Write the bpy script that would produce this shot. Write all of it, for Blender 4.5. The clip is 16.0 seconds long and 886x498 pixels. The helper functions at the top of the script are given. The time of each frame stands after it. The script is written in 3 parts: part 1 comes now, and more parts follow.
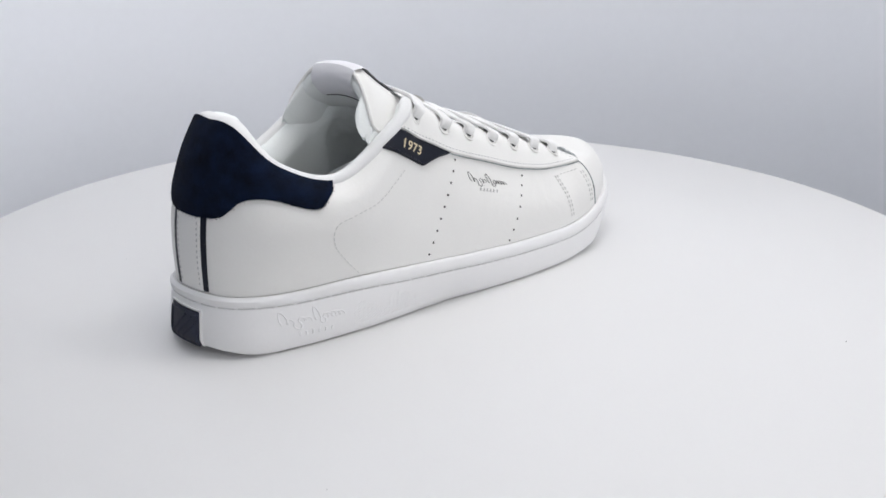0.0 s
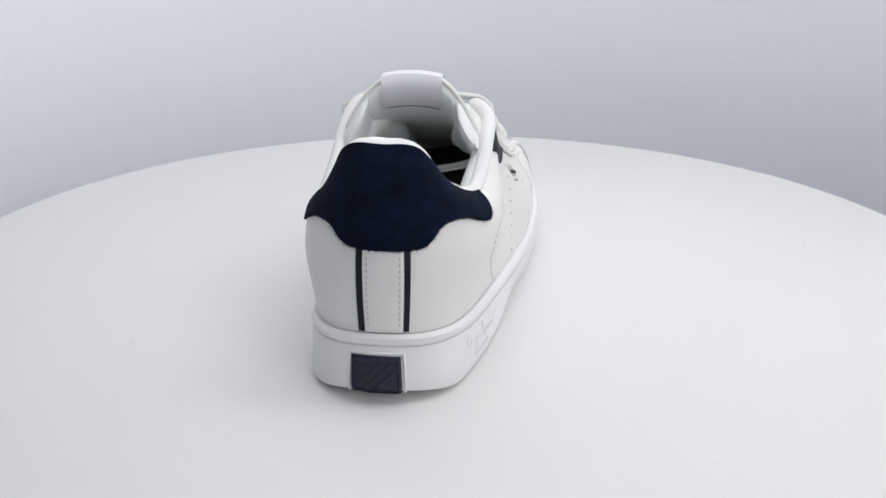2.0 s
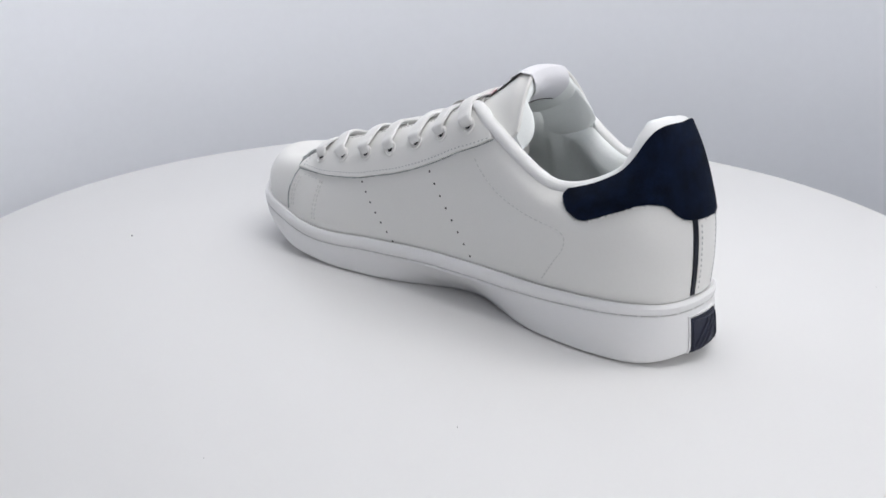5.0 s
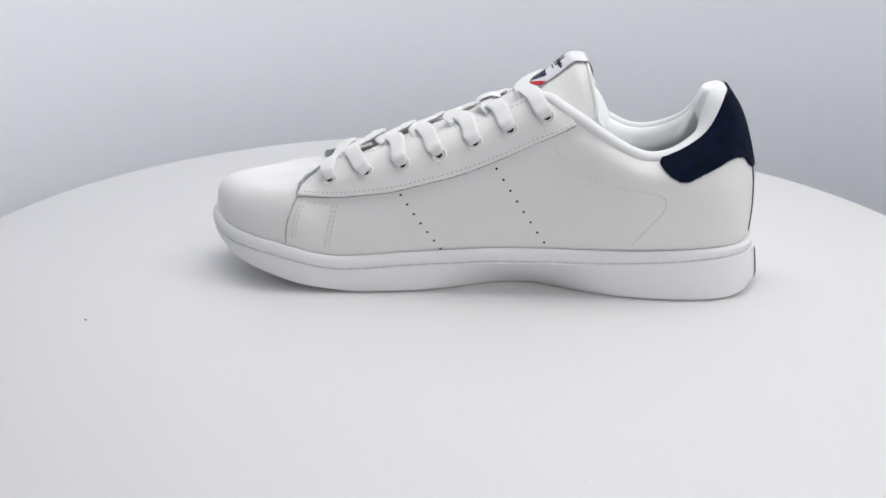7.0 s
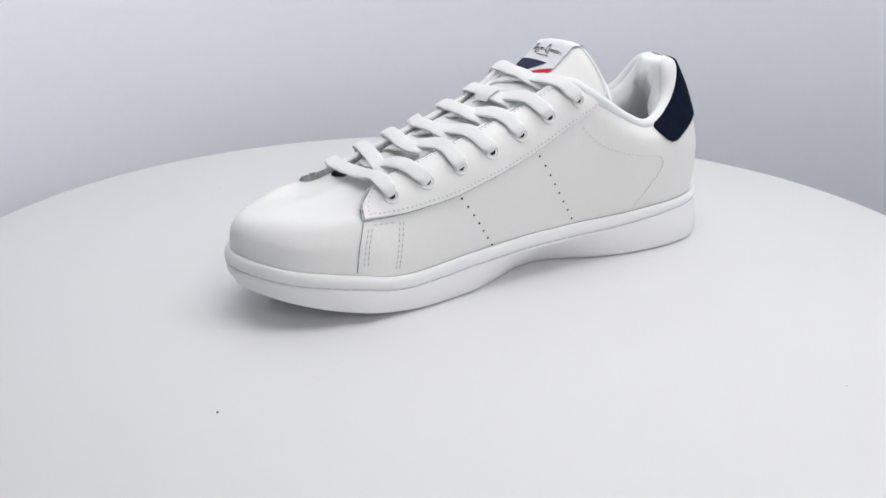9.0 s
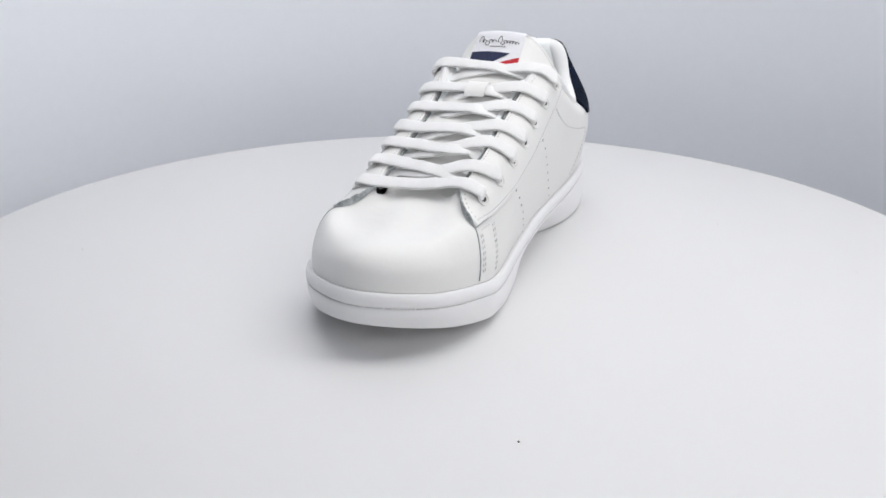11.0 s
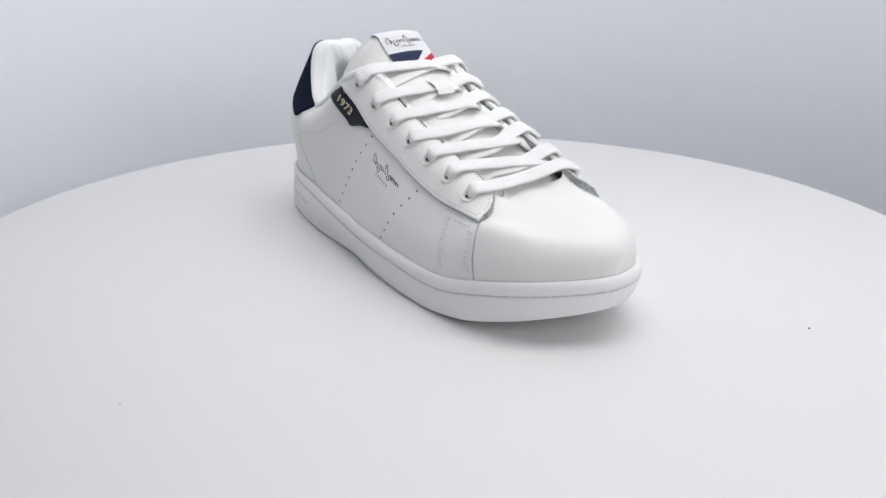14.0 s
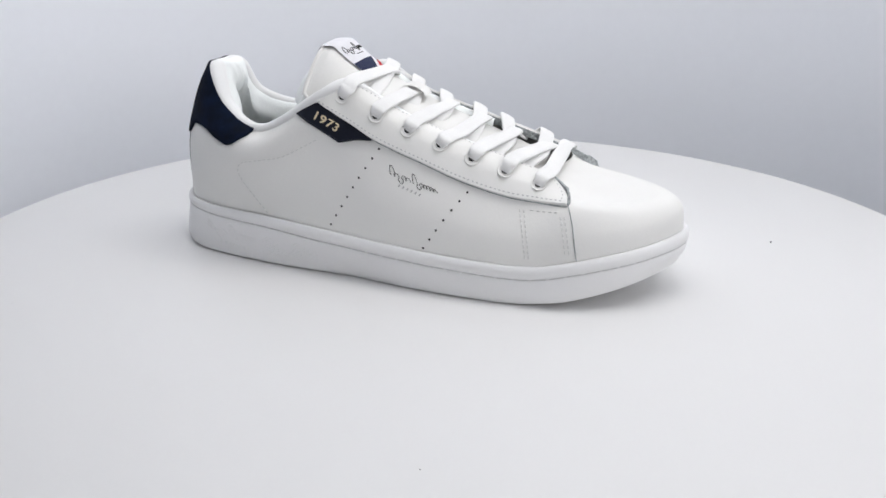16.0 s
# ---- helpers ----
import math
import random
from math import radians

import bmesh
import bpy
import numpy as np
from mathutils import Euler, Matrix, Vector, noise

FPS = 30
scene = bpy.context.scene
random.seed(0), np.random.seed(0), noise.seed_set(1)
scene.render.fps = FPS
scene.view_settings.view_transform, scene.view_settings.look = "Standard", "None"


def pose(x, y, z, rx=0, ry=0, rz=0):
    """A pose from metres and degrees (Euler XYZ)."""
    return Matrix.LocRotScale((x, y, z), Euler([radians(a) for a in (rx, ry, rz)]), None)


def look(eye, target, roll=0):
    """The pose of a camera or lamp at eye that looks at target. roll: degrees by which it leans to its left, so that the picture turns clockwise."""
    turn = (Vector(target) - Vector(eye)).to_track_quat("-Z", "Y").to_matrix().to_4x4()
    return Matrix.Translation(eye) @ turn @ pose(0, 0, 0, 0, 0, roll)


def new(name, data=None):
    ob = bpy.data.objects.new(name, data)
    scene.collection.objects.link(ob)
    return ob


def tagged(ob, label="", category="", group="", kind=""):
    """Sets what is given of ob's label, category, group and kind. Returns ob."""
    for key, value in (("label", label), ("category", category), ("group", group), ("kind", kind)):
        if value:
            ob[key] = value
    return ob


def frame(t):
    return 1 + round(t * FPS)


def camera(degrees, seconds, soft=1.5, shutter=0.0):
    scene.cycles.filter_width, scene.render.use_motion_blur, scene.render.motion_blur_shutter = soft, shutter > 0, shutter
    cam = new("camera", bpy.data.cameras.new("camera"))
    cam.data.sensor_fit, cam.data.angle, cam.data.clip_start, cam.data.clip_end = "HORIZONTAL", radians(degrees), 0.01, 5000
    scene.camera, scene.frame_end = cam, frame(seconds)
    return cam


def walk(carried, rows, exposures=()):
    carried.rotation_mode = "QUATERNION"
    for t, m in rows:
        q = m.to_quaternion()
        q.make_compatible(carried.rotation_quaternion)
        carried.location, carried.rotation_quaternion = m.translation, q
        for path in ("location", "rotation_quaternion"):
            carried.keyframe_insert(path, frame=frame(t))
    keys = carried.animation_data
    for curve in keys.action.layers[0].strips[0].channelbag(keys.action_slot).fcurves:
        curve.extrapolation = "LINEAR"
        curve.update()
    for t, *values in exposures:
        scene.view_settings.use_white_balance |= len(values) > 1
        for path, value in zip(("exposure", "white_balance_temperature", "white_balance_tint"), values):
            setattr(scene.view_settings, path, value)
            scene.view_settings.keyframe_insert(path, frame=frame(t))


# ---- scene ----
from mathutils.bvhtree import BVHTree

cam = camera(46.23, 16.0, 1.6)
S = 0.92                       # metres per unit of the shoe's pattern
SPIN = 18.478                  # turntable speed, degrees a second
EYE = Vector((0.0, -0.6 * S, 0.2316 * S))
AIM = EYE + Vector((-0.00475, 0.93764, -0.34755))
walk(cam, [(0.0, look(EYE, AIM, 0.104)), (16.0, look(EYE, AIM, 0.104))], [(0.0, 0.0), (16.0, 0.0)])

# ---- light ----
world = bpy.data.worlds.new("studio_air")
scene.world = world
world.use_nodes = True
world.node_tree.nodes["Background"].inputs[0].default_value = (0.80, 0.85, 1.0, 1)
world.node_tree.nodes["Background"].inputs[1].default_value = 0.35


def softbox(name, eye, target, sx, sy, watts, colour):
    data = bpy.data.lights.new(name, "AREA")
    data.shape, data.size, data.size_y, data.energy, data.color = "RECTANGLE", sx, sy, watts, colour
    ob = new(name, data)
    ob.matrix_world = look(eye, target)
    return ob


softbox("overhead_softbox", (0.78, 0.05, 0.90), (0.06, 0.0, 0.0), 0.55, 0.7, 2.9, (1.0, 0.985, 0.965))
# unseen fill lamp, added to brighten the shoe's sides and the backdrop
softbox("front_fill", (0.72, -1.14, 0.66), (0.03, 0.15, 0.02), 0.8, 0.7, 5.4, (1.0, 0.985, 0.965))
# second fill, added out of view to lift the paper and the shoe's inside
softbox("backdrop_fill", (0.25, 0.02, 0.95), (0.19, 0.42, 0.05), 1.1, 0.50, 6.2, (1.0, 0.985, 0.97))


# ---- materials ----
def material(name, colour, rough=0.6, grain=400.0, bump=0.05, vary=0.04, stain=18.0, metal=0.0, sheen=0.0, weave=0.0, spec=0.5, creases=0.0):
    """A surface with fine relief, and variation of its colour at two scales."""
    mat = bpy.data.materials.new(name)
    mat.use_nodes = True
    nt = mat.node_tree
    b = nt.nodes["Principled BSDF"]
    tc = nt.nodes.new("ShaderNodeTexCoord")
    fine, wide = nt.nodes.new("ShaderNodeTexNoise"), nt.nodes.new("ShaderNodeTexNoise")
    fine.inputs["Scale"].default_value, fine.inputs["Detail"].default_value = grain, 4
    wide.inputs["Scale"].default_value, wide.inputs["Detail"].default_value = stain, 3
    for n in (fine, wide):
        nt.links.new(tc.outputs["Object"], n.inputs["Vector"])
    mixed = nt.nodes.new("ShaderNodeMath")
    mixed.operation = "ADD"
    nt.links.new(fine.outputs["Fac"], mixed.inputs[0])
    nt.links.new(wide.outputs["Fac"], mixed.inputs[1])
    ramp = nt.nodes.new("ShaderNodeMapRange")
    ramp.inputs["From Min"].default_value, ramp.inputs["From Max"].default_value = 0.6, 1.4
    ramp.inputs["To Min"].default_value, ramp.inputs["To Max"].default_value = 1 - vary, 1 + vary
    nt.links.new(mixed.outputs[0], ramp.inputs["Value"])
    scale = nt.nodes.new("ShaderNodeVectorMath")
    scale.operation = "SCALE"
    scale.inputs[0].default_value = colour
    nt.links.new(ramp.outputs[0], scale.inputs["Scale"])
    nt.links.new(scale.outputs[0], b.inputs["Base Color"])
    rr = nt.nodes.new("ShaderNodeMapRange")
    rr.inputs["To Min"].default_value, rr.inputs["To Max"].default_value = max(0.02, rough - 0.08), min(1, rough + 0.08)
    nt.links.new(wide.outputs["Fac"], rr.inputs["Value"])
    nt.links.new(rr.outputs[0], b.inputs["Roughness"])
    b.inputs["Metallic"].default_value, b.inputs["Sheen Weight"].default_value = metal, sheen
    b.inputs["Specular IOR Level"].default_value = spec
    bp = nt.nodes.new("ShaderNodeBump")
    bp.inputs["Strength"].default_value, bp.inputs["Distance"].default_value = bump, 0.0006
    height = fine.outputs["Fac"]
    if weave:
        wx, wy = nt.nodes.new("ShaderNodeTexWave"), nt.nodes.new("ShaderNodeTexWave")
        wx.bands_direction, wy.bands_direction = "DIAGONAL", "Z"
        for w in (wx, wy):
            w.inputs["Scale"].default_value, w.inputs["Distortion"].default_value = weave, 0.6
            nt.links.new(tc.outputs["Object"], w.inputs["Vector"])
        m = nt.nodes.new("ShaderNodeMath")
        m.operation = "MULTIPLY"
        nt.links.new(wx.outputs["Fac"], m.inputs[0])
        nt.links.new(wy.outputs["Fac"], m.inputs[1])
        height = m.outputs[0]
    nt.links.new(height, bp.inputs["Height"])
    if creases:
        soft, bp2 = nt.nodes.new("ShaderNodeTexNoise"), nt.nodes.new("ShaderNodeBump")
        soft.inputs["Scale"].default_value, soft.inputs["Detail"].default_value, soft.inputs["Distortion"].default_value = 45, 3, 0.8
        nt.links.new(tc.outputs["Object"], soft.inputs["Vector"])
        nt.links.new(soft.outputs["Fac"], bp2.inputs["Height"])
        bp2.inputs["Strength"].default_value, bp2.inputs["Distance"].default_value = creases, 0.004
        nt.links.new(bp2.outputs[0], bp.inputs["Normal"])
    nt.links.new(bp.outputs[0], b.inputs["Normal"])
    return mat


LEATHER = material("white_leather", (0.815, 0.812, 0.797), 0.48, 900, 0.10, 0.015, 30, creases=0.10)
RUBBER = material("white_rubber", (0.84, 0.84, 0.85), 0.5, 700, 0.04, 0.012, 25)
LINING = material("white_mesh_lining", (0.90, 0.93, 0.93), 0.9, 1100, 0.25, 0.03, 40, sheen=0.1)
BINDING = material("white_ribbed_binding", (0.82, 0.825, 0.83), 0.9, 900, 0.15, 0.02, 40, sheen=0.2, weave=380)
SUEDE = material("navy_suede", (0.0026, 0.0068, 0.021), 1.0, 2200, 0.9, 0.8, 140, sheen=0.01, spec=0.12)
NAVY = material("navy_rubber", (0.013, 0.017, 0.038), 0.6, 600, 0.2, 0.15, 40)
NAVYGLOSS = material("navy_smooth_leather", (0.008, 0.010, 0.020), 0.5, 500, 0.15, 0.15, 40, spec=0.25)
LACE = material("white_cotton_lace", (0.82, 0.82, 0.82), 0.95, 900, 0.15, 0.03, 90, sheen=0.2, weave=520)
THREAD = material("white_thread", (0.67, 0.67, 0.66), 0.85, 900, 0.3, 0.04, 60)
# white stitches greyed in colour to stand for shade in their needle holes
SHADETHREAD = material("shaded_white_thread", (0.52, 0.52, 0.53), 0.9, 900, 0.3, 0.05, 60)
SOLETHREAD = material("pale_sole_thread", (0.66, 0.66, 0.67), 0.9, 900, 0.3, 0.05, 60)
# colour of flat dark discs that stand for the shade inside punched holes
HOLE = material("dark_hole", (0.03, 0.03, 0.035), 0.9, 300, 0.1, 0.1, 40)
INSOLE = material("grey_insole_fabric", (0.22, 0.235, 0.24), 0.95, 600, 0.4, 0.1, 40, weave=500)
RAWEDGE = material("raw_grey_leather_edge", (0.38, 0.405, 0.415), 0.85, 900, 0.8, 0.7, 260)
TABLE = material("white_laminate", (0.735, 0.734, 0.737), 0.42, 500, 0.02, 0.008, 5)
WALLPAINT = material("pale_blue_grey_paper", (0.874, 0.896, 0.948), 0.9, 150, 0.03, 0.012, 3)
FLOORPAINT = material("grey_floor_paint", (0.35, 0.36, 0.38), 0.8, 120, 0.05, 0.05, 3)
BLACKINK = material("black_ink", (0.02, 0.02, 0.022), 0.6, 300, 0.05, 0.1, 40)
GREYINK = material("grey_ink", (0.45, 0.45, 0.45), 0.7, 300, 0.05, 0.1, 40)
GOLD = material("pale_gold_foil", (0.72, 0.62, 0.42), 0.45, 300, 0.05, 0.05, 40)
LABELCLOTH = material("white_woven_label", (0.78, 0.78, 0.82), 0.8, 700, 0.3, 0.02, 60, weave=700)
NAVYCLOTH = material("navy_woven_cloth", (0.015, 0.022, 0.065), 0.85, 700, 0.3, 0.1, 60, weave=700)
REDCLOTH = material("red_woven_cloth", (0.50, 0.02, 0.03), 0.85, 700, 0.3, 0.1, 60, weave=700)
DUST = material("grey_dust", (0.22, 0.22, 0.22), 0.9, 300, 0.1, 0.1, 40)


# ---- mesh helpers ----
def part(name, bm, mat, parent=None, label="", smooth=True, scale=S):
    """Links a bmesh, drawn in pattern units, as one mesh object in metres."""
    me = bpy.data.meshes.new(name)
    bmesh.ops.scale(bm, vec=(scale, scale, scale), verts=bm.verts)
    bm.normal_update()
    for f in bm.faces:
        f.smooth = smooth
    for e in bm.edges:
        e.smooth = e.calc_face_angle(0.0) < 0.7
    bm.to_mesh(me)
    bm.free()
    me.materials.append(mat)
    ob = new(name, me)
    ob.parent = parent
    if label:
        ob["label"] = label
    return ob


def glide(a, b, c, d, t):
    return 0.5 * (2 * b + (c - a) * t + (2 * a - 5 * b + 4 * c - d) * t * t + (3 * b - a - 3 * c + d) * t ** 3)


def ring(flat, n):
    """A smooth closed loop through key points, n steps from key to key."""
    k = np.array(flat, float).reshape(-1, 3)
    m = len(k)
    return np.array([glide(k[i - 1], k[i], k[(i + 1) % m], k[(i + 2) % m], j / n) for i in range(m) for j in range(n)])


def line(points, n):
    """A smooth open curve through points, n steps from one to the next."""
    k = np.array(points, float)
    k = np.vstack([2 * k[0] - k[1], k, 2 * k[-1] - k[-2]])
    out = [glide(k[i - 1], k[i], k[i + 1], k[i + 2], j / n) for i in range(1, len(k) - 2) for j in range(n)]
    return np.array(out + [k[-2]])


def sheet(rows, around=False, up=False):
    """Quads over a grid of points: rows[j][i]."""
    bm = bmesh.new()
    v = [[bm.verts.new(p) for p in r] for r in rows]
    nj, ni = len(v), len(v[0])
    for j in range(nj if up else nj - 1):
        for i in range(ni if around else ni - 1):
            bm.faces.new((v[j][i], v[j][(i + 1) % ni], v[(j + 1) % nj][(i + 1) % ni], v[(j + 1) % nj][i]))
    return bm


def tube(points, wide, thick, normals=None, sides=10, bm=None, closed=False, square=1.0):
    """A cord along a curve, oval or (square below 1) flat in section; normals give its flat side."""
    bm = bm or bmesh.new()
    p = np.array(points, float)
    n = len(p)
    wide, thick = np.broadcast_to(wide, n), np.broadcast_to(thick, n)
    section = [(math.copysign(abs(math.cos(q)) ** square, math.cos(q)), math.copysign(abs(math.sin(q)) ** square, math.sin(q)))
               for q in (2 * math.pi * k / sides for k in range(sides))]
    rows = []
    for i in range(n):
        a, b = (p[i - 1], p[(i + 1) % n]) if closed else (p[max(i - 1, 0)], p[min(i + 1, n - 1)])
        along = Vector(b - a).normalized()
        up = Vector(normals[i]) if normals is not None else Vector((0, 0, 1)) if abs(along.z) < 0.95 else Vector((0, 1, 0))
        side = along.cross(up).normalized()
        up = side.cross(along).normalized()
        rows.append([bm.verts.new(Vector(p[i]) + side * (c * float(wide[i]) / 2) + up * (z * float(thick[i]) / 2)) for c, z in section])
    for i in range(n if closed else n - 1):
        r, s = rows[i], rows[(i + 1) % n]
        for k in range(sides):
            bm.faces.new((r[k], r[(k + 1) % sides], s[(k + 1) % sides], s[k]))
    if not closed:
        bm.faces.new(rows[0][::-1])
        bm.faces.new(rows[-1])
    return bm


def disc(radius, z0, z1, bevel, sides=192):
    """A round slab with a rounded rim, turned from a profile."""
    prof = [(0.001, z0), (radius - bevel, z0), (radius, z0 + bevel), (radius, z1 - bevel), (radius - 0.3 * bevel, z1 - 0.3 * bevel), (radius - bevel, z1), (0.001, z1)]
    rows = [[(r * math.cos(2 * math.pi * i / sides), r * math.sin(2 * math.pi * i / sides), z) for i in range(sides)] for r, z in prof]
    bm = sheet(rows, around=True)
    bmesh.ops.contextual_create(bm, geom=[e for e in bm.edges if e.is_boundary])
    return bm


# ---- studio ----
def arc_wall(radius, half, z0, z1, thick):
    """A curved screen behind the turntable, opening into the room at both ends."""
    rows = []
    for r, zs in ((radius, (z0, z1)), (radius + thick, (z1, z0))):
        for z in zs:
            a = [(r * math.sin(radians(q)), r * math.cos(radians(q)), z) for q in np.linspace(-half, half, 97)]
            a = [(-1.2, a[0][1] - 0.25, z)] + a + [(1.2, a[-1][1] - 0.25, z)]
            rows.append(a)
    return sheet(rows, up=True)


RIM = 0.327 * S
wall = part("wall_backdrop", arc_wall(0.43, 72, -0.8, 1.6, 0.01), WALLPAINT, scale=1)
tagged(wall, "curved pale blue-grey paper studio backdrop behind turntable", "backdrop", kind="structure")


def slab(x0, x1, y0, y1, z0, z1):
    bm = bmesh.new()
    bmesh.ops.create_cube(bm, size=1)
    for v in bm.verts:
        v.co = ((x0, x1)[v.co.x > 0], (y0, y1)[v.co.y > 0], (z0, z1)[v.co.z > 0])
    return bm


# unseen room shell, added to close the set in and bounce light
tagged(part("floor", slab(-1.2, 1.2, -2.4, 1.2, -0.86, -0.80), FLOORPAINT, scale=1, smooth=False), "plain grey painted studio floor", "floor", kind="structure")
tagged(part("ceiling", slab(-1.2, 1.2, -2.4, 1.2, 1.6, 1.66), WALLPAINT, scale=1, smooth=False), "plain pale studio ceiling above the lights", "ceiling", kind="structure")
tagged(part("wall_front", slab(-1.2, 1.2, -2.4, -2.34, -0.8, 1.6), WALLPAINT, scale=1, smooth=False), "plain pale studio wall", "wall", kind="structure")

for name, x0, x1 in (("wall_left", -1.26, -1.2), ("wall_right", 1.2, 1.26)):
    tagged(part(name, slab(x0, x1, -2.34, 0.2, -0.8, 1.6), WALLPAINT, scale=1, smooth=False), "plain pale studio side wall", "wall", kind="structure")

turntable = new("turntable")
tagged(turntable, "round white laminate turntable carrying the shoe, turning slowly", "turntable")
part("tabletop", disc(RIM, -0.022, 0.0, 0.004), TABLE, turntable, scale=1)
part("pedestal", disc(0.12, -0.80, -0.0225, 0.01, 64), TABLE, turntable, scale=1)

# ---- shoe: control loops, heel to toe by the inner side and back by the outer ----
shoe = new("sneaker")
tagged(shoe, "white leather low-top sneaker with navy suede heel tab and white laces", "shoe")
FEATHER = ring([.0165, .1755, .033, .039, .168, .032, .0505, .145, .031, .0510, .105, .029, .0490, .060, .029, .0480, .045, .0285, .0475, .022, .028,
                .0475, -.020, .025, .0490, -.062, .0225, .0470, -.092, .028, .0330, -.124, .0335, .0, -.140, .037, -.0303, -.1212, .0345,
                -.0473, -.0898, .029, -.0510, -.060, .0235, -.0500, -.020, .0240, -.0465, .022, .0265, -.0425, .046, .028, -.0400, .062, .029,
                -.0315, .105, .031, -.0205, .147, .031, -.006, .169, .032], 8)
LOW = ring([.0155, .1765, .052, .0405, .168, .050, .0532, .147, .047, .0556, .106, .045, .0520, .061, .050, .0510, .045, .055, .0505, .024, .050,
            .0500, -.021, .043, .0495, -.063, .037, .0470, -.090, .042, .0325, -.122, .046, .0, -.1385, .0495, -.0298, -.1192, .046,
            -.0463, -.0878, .043, -.0485, -.060, .038, -.0480, -.020, .041, -.0435, .023, .049, -.0385, .048, .055, -.0375, .064, .050,
            -.0330, .106, .046, -.0222, .148, .047, -.0065, .169, .050], 8)
MID = ring([.0155, .1745, .073, .0405, .166, .070, .0550, .147, .065, .0585, .107, .062, .0525, .063, .073, .0515, .048, .082, .0505, .023, .072,
            .0485, -.022, .061, .0455, -.064, .052, .0415, -.087, .0555, .0270, -.114, .0556, .001, -.128, .0562, -.0242, -.1120, .0550,
            -.0390, -.086, .056, -.0405, -.061, .052, -.0385, -.021, .059, -.0345, .023, .074, -.0315, .050, .084, -.0330, .066, .075,
            -.0360, .107, .062, -.0255, .147, .065, -.0065, .1675, .070], 8)
HIGH = ring([.0155, .166, .100, .036, .160, .096, .0510, .143, .083, .0582, .108, .075, .0515, .067, .094, .0487, .053, .104, .0455, .022, .0915,
             .0430, -.022, .0775, .0395, -.064, .0645, .0310, -.0825, .0610, .0200, -.094, .0578, .003, -.100, .0583, -.0160, -.094, .0556,
             -.0265, -.0815, .0578, -.0310, -.061, .063, -.0285, -.020, .0765, -.0265, .022, .091, -.0245, .0535, .104, -.0305, .068, .096,
             -.0340, .108, .075, -.0215, .143, .083, -.003, .161, .096], 8)
TOP = ring([.0155, .156, .1155, .0325, .152, .1135, .0415, .1395, .0925, .0512, .109, .0835, .0480, .0685, .1055, .0410, .051, .1125, .0345, .022, .0990,
            .0330, -.021, .0852, .0295, -.0655, .0712, .0225, -.0685, .0652, .0120, -.0590, .0656, .004, -.0560, .0658, -.0050, -.0590, .0648,
            -.0150, -.0690, .0632, -.0190, -.064, .0668, -.0175, -.021, .0802, -.0165, .022, .0955, -.0185, .052, .1115, -.0275, .0695, .1055,
            -.0240, .109, .083, -.0120, .1385, .0925, .0005, .154, .1135], 8)
LOOPS = [FEATHER, LOW, MID, HIGH, TOP]
N = len(FEATHER)
GRID = []
for k in range(4):
    q = [LOOPS[max(k - 1, 0)], LOOPS[k], LOOPS[k + 1], LOOPS[min(k + 2, 4)]]
    GRID += [glide(*q, j / 7) for j in range(7)]
GRID.append(TOP)
upper_bm = sheet(GRID, around=True)
upper = part("upper", upper_bm, LEATHER, shoe)

# sole
out2 = np.roll(FEATHER, -1, 0) - np.roll(FEATHER, 1, 0)
OUT = np.stack([-out2[:, 1], out2[:, 0], 0 * out2[:, 0]], 1)
OUT /= -np.linalg.norm(OUT, axis=1)[:, None]
if (OUT[0] @ np.array([0, 1, 0])) < 0:
    OUT = -OUT


def sole_ring(off, kind, dz=0.0, waist=0.0):
    rows = []
    for p, o in zip(FEATHER, OUT):
        bottom = 0.0172 * max(0.0, (-0.048 - p[1]) / 0.092) ** 1.5
        bottom += 0.0065 * max(0.0, (p[1] - 0.152) / 0.026) ** 2
        groove = p[2] - 0.0075 + 0.0020 * min(1.0, max(0.0, (p[1] - 0.08) / 0.08))
        pinch = waist * 0.0205 * math.exp(-((p[1] - 0.042) / 0.040) ** 2) * (p[0] > 0.02)
        pinch += waist * 0.0048 * math.exp(-((p[1] - 0.045) / 0.045) ** 2) * (p[0] < 0.0)
        if kind == "bottom" or kind == "mid":
            pinch -= (0.0022 if kind == "bottom" else 0.0012) * min(1.0, max(0.0, (p[1] - 0.145) / 0.02))
            pinch += (0.0034 if kind == "bottom" else 0.0013) * min(1.0, max(0.0, (-0.080 - p[1]) / 0.04))
        z = {"bottom": bottom, "groove": groove, "mid": 0.45 * bottom + 0.55 * groove, "top": p[2]}[kind] + dz
        rows.append((p[0] + o[0] * (off - pinch), p[1] + o[1] * (off - pinch), z))
    return rows


SOLE = [sole_ring(-0.012, "bottom", 0.001, 1), sole_ring(0.0000, "bottom", 0, 1), sole_ring(0.0022, "bottom", 0.0012, 1), sole_ring(0.0031, "bottom", 0.004, 0.95),
        sole_ring(0.0032, "mid", 0, 0.55), sole_ring(0.0030, "groove", -0.0012), sole_ring(0.0028, "groove", -0.0004), sole_ring(0.0019, "groove"),
        sole_ring(0.0027, "groove", 0.0005), sole_ring(0.0033, "groove", 0.0016), sole_ring(0.0034, "groove", 0.004), sole_ring(0.0028, "top", -0.0008),
        sole_ring(0.0018, "top", 0.0002), sole_ring(0.0006, "top", 0.0), sole_ring(-0.004, "top", -0.002)]
sole_bm = sheet(SOLE, around=True)
bmesh.ops.contextual_create(sole_bm, geom=[e for e in sole_bm.edges if e.is_boundary and e.verts[0].co.z < 0.02])
sole = part("sole", sole_bm, RUBBER, shoe, "white rubber cupsole with stitched edge")


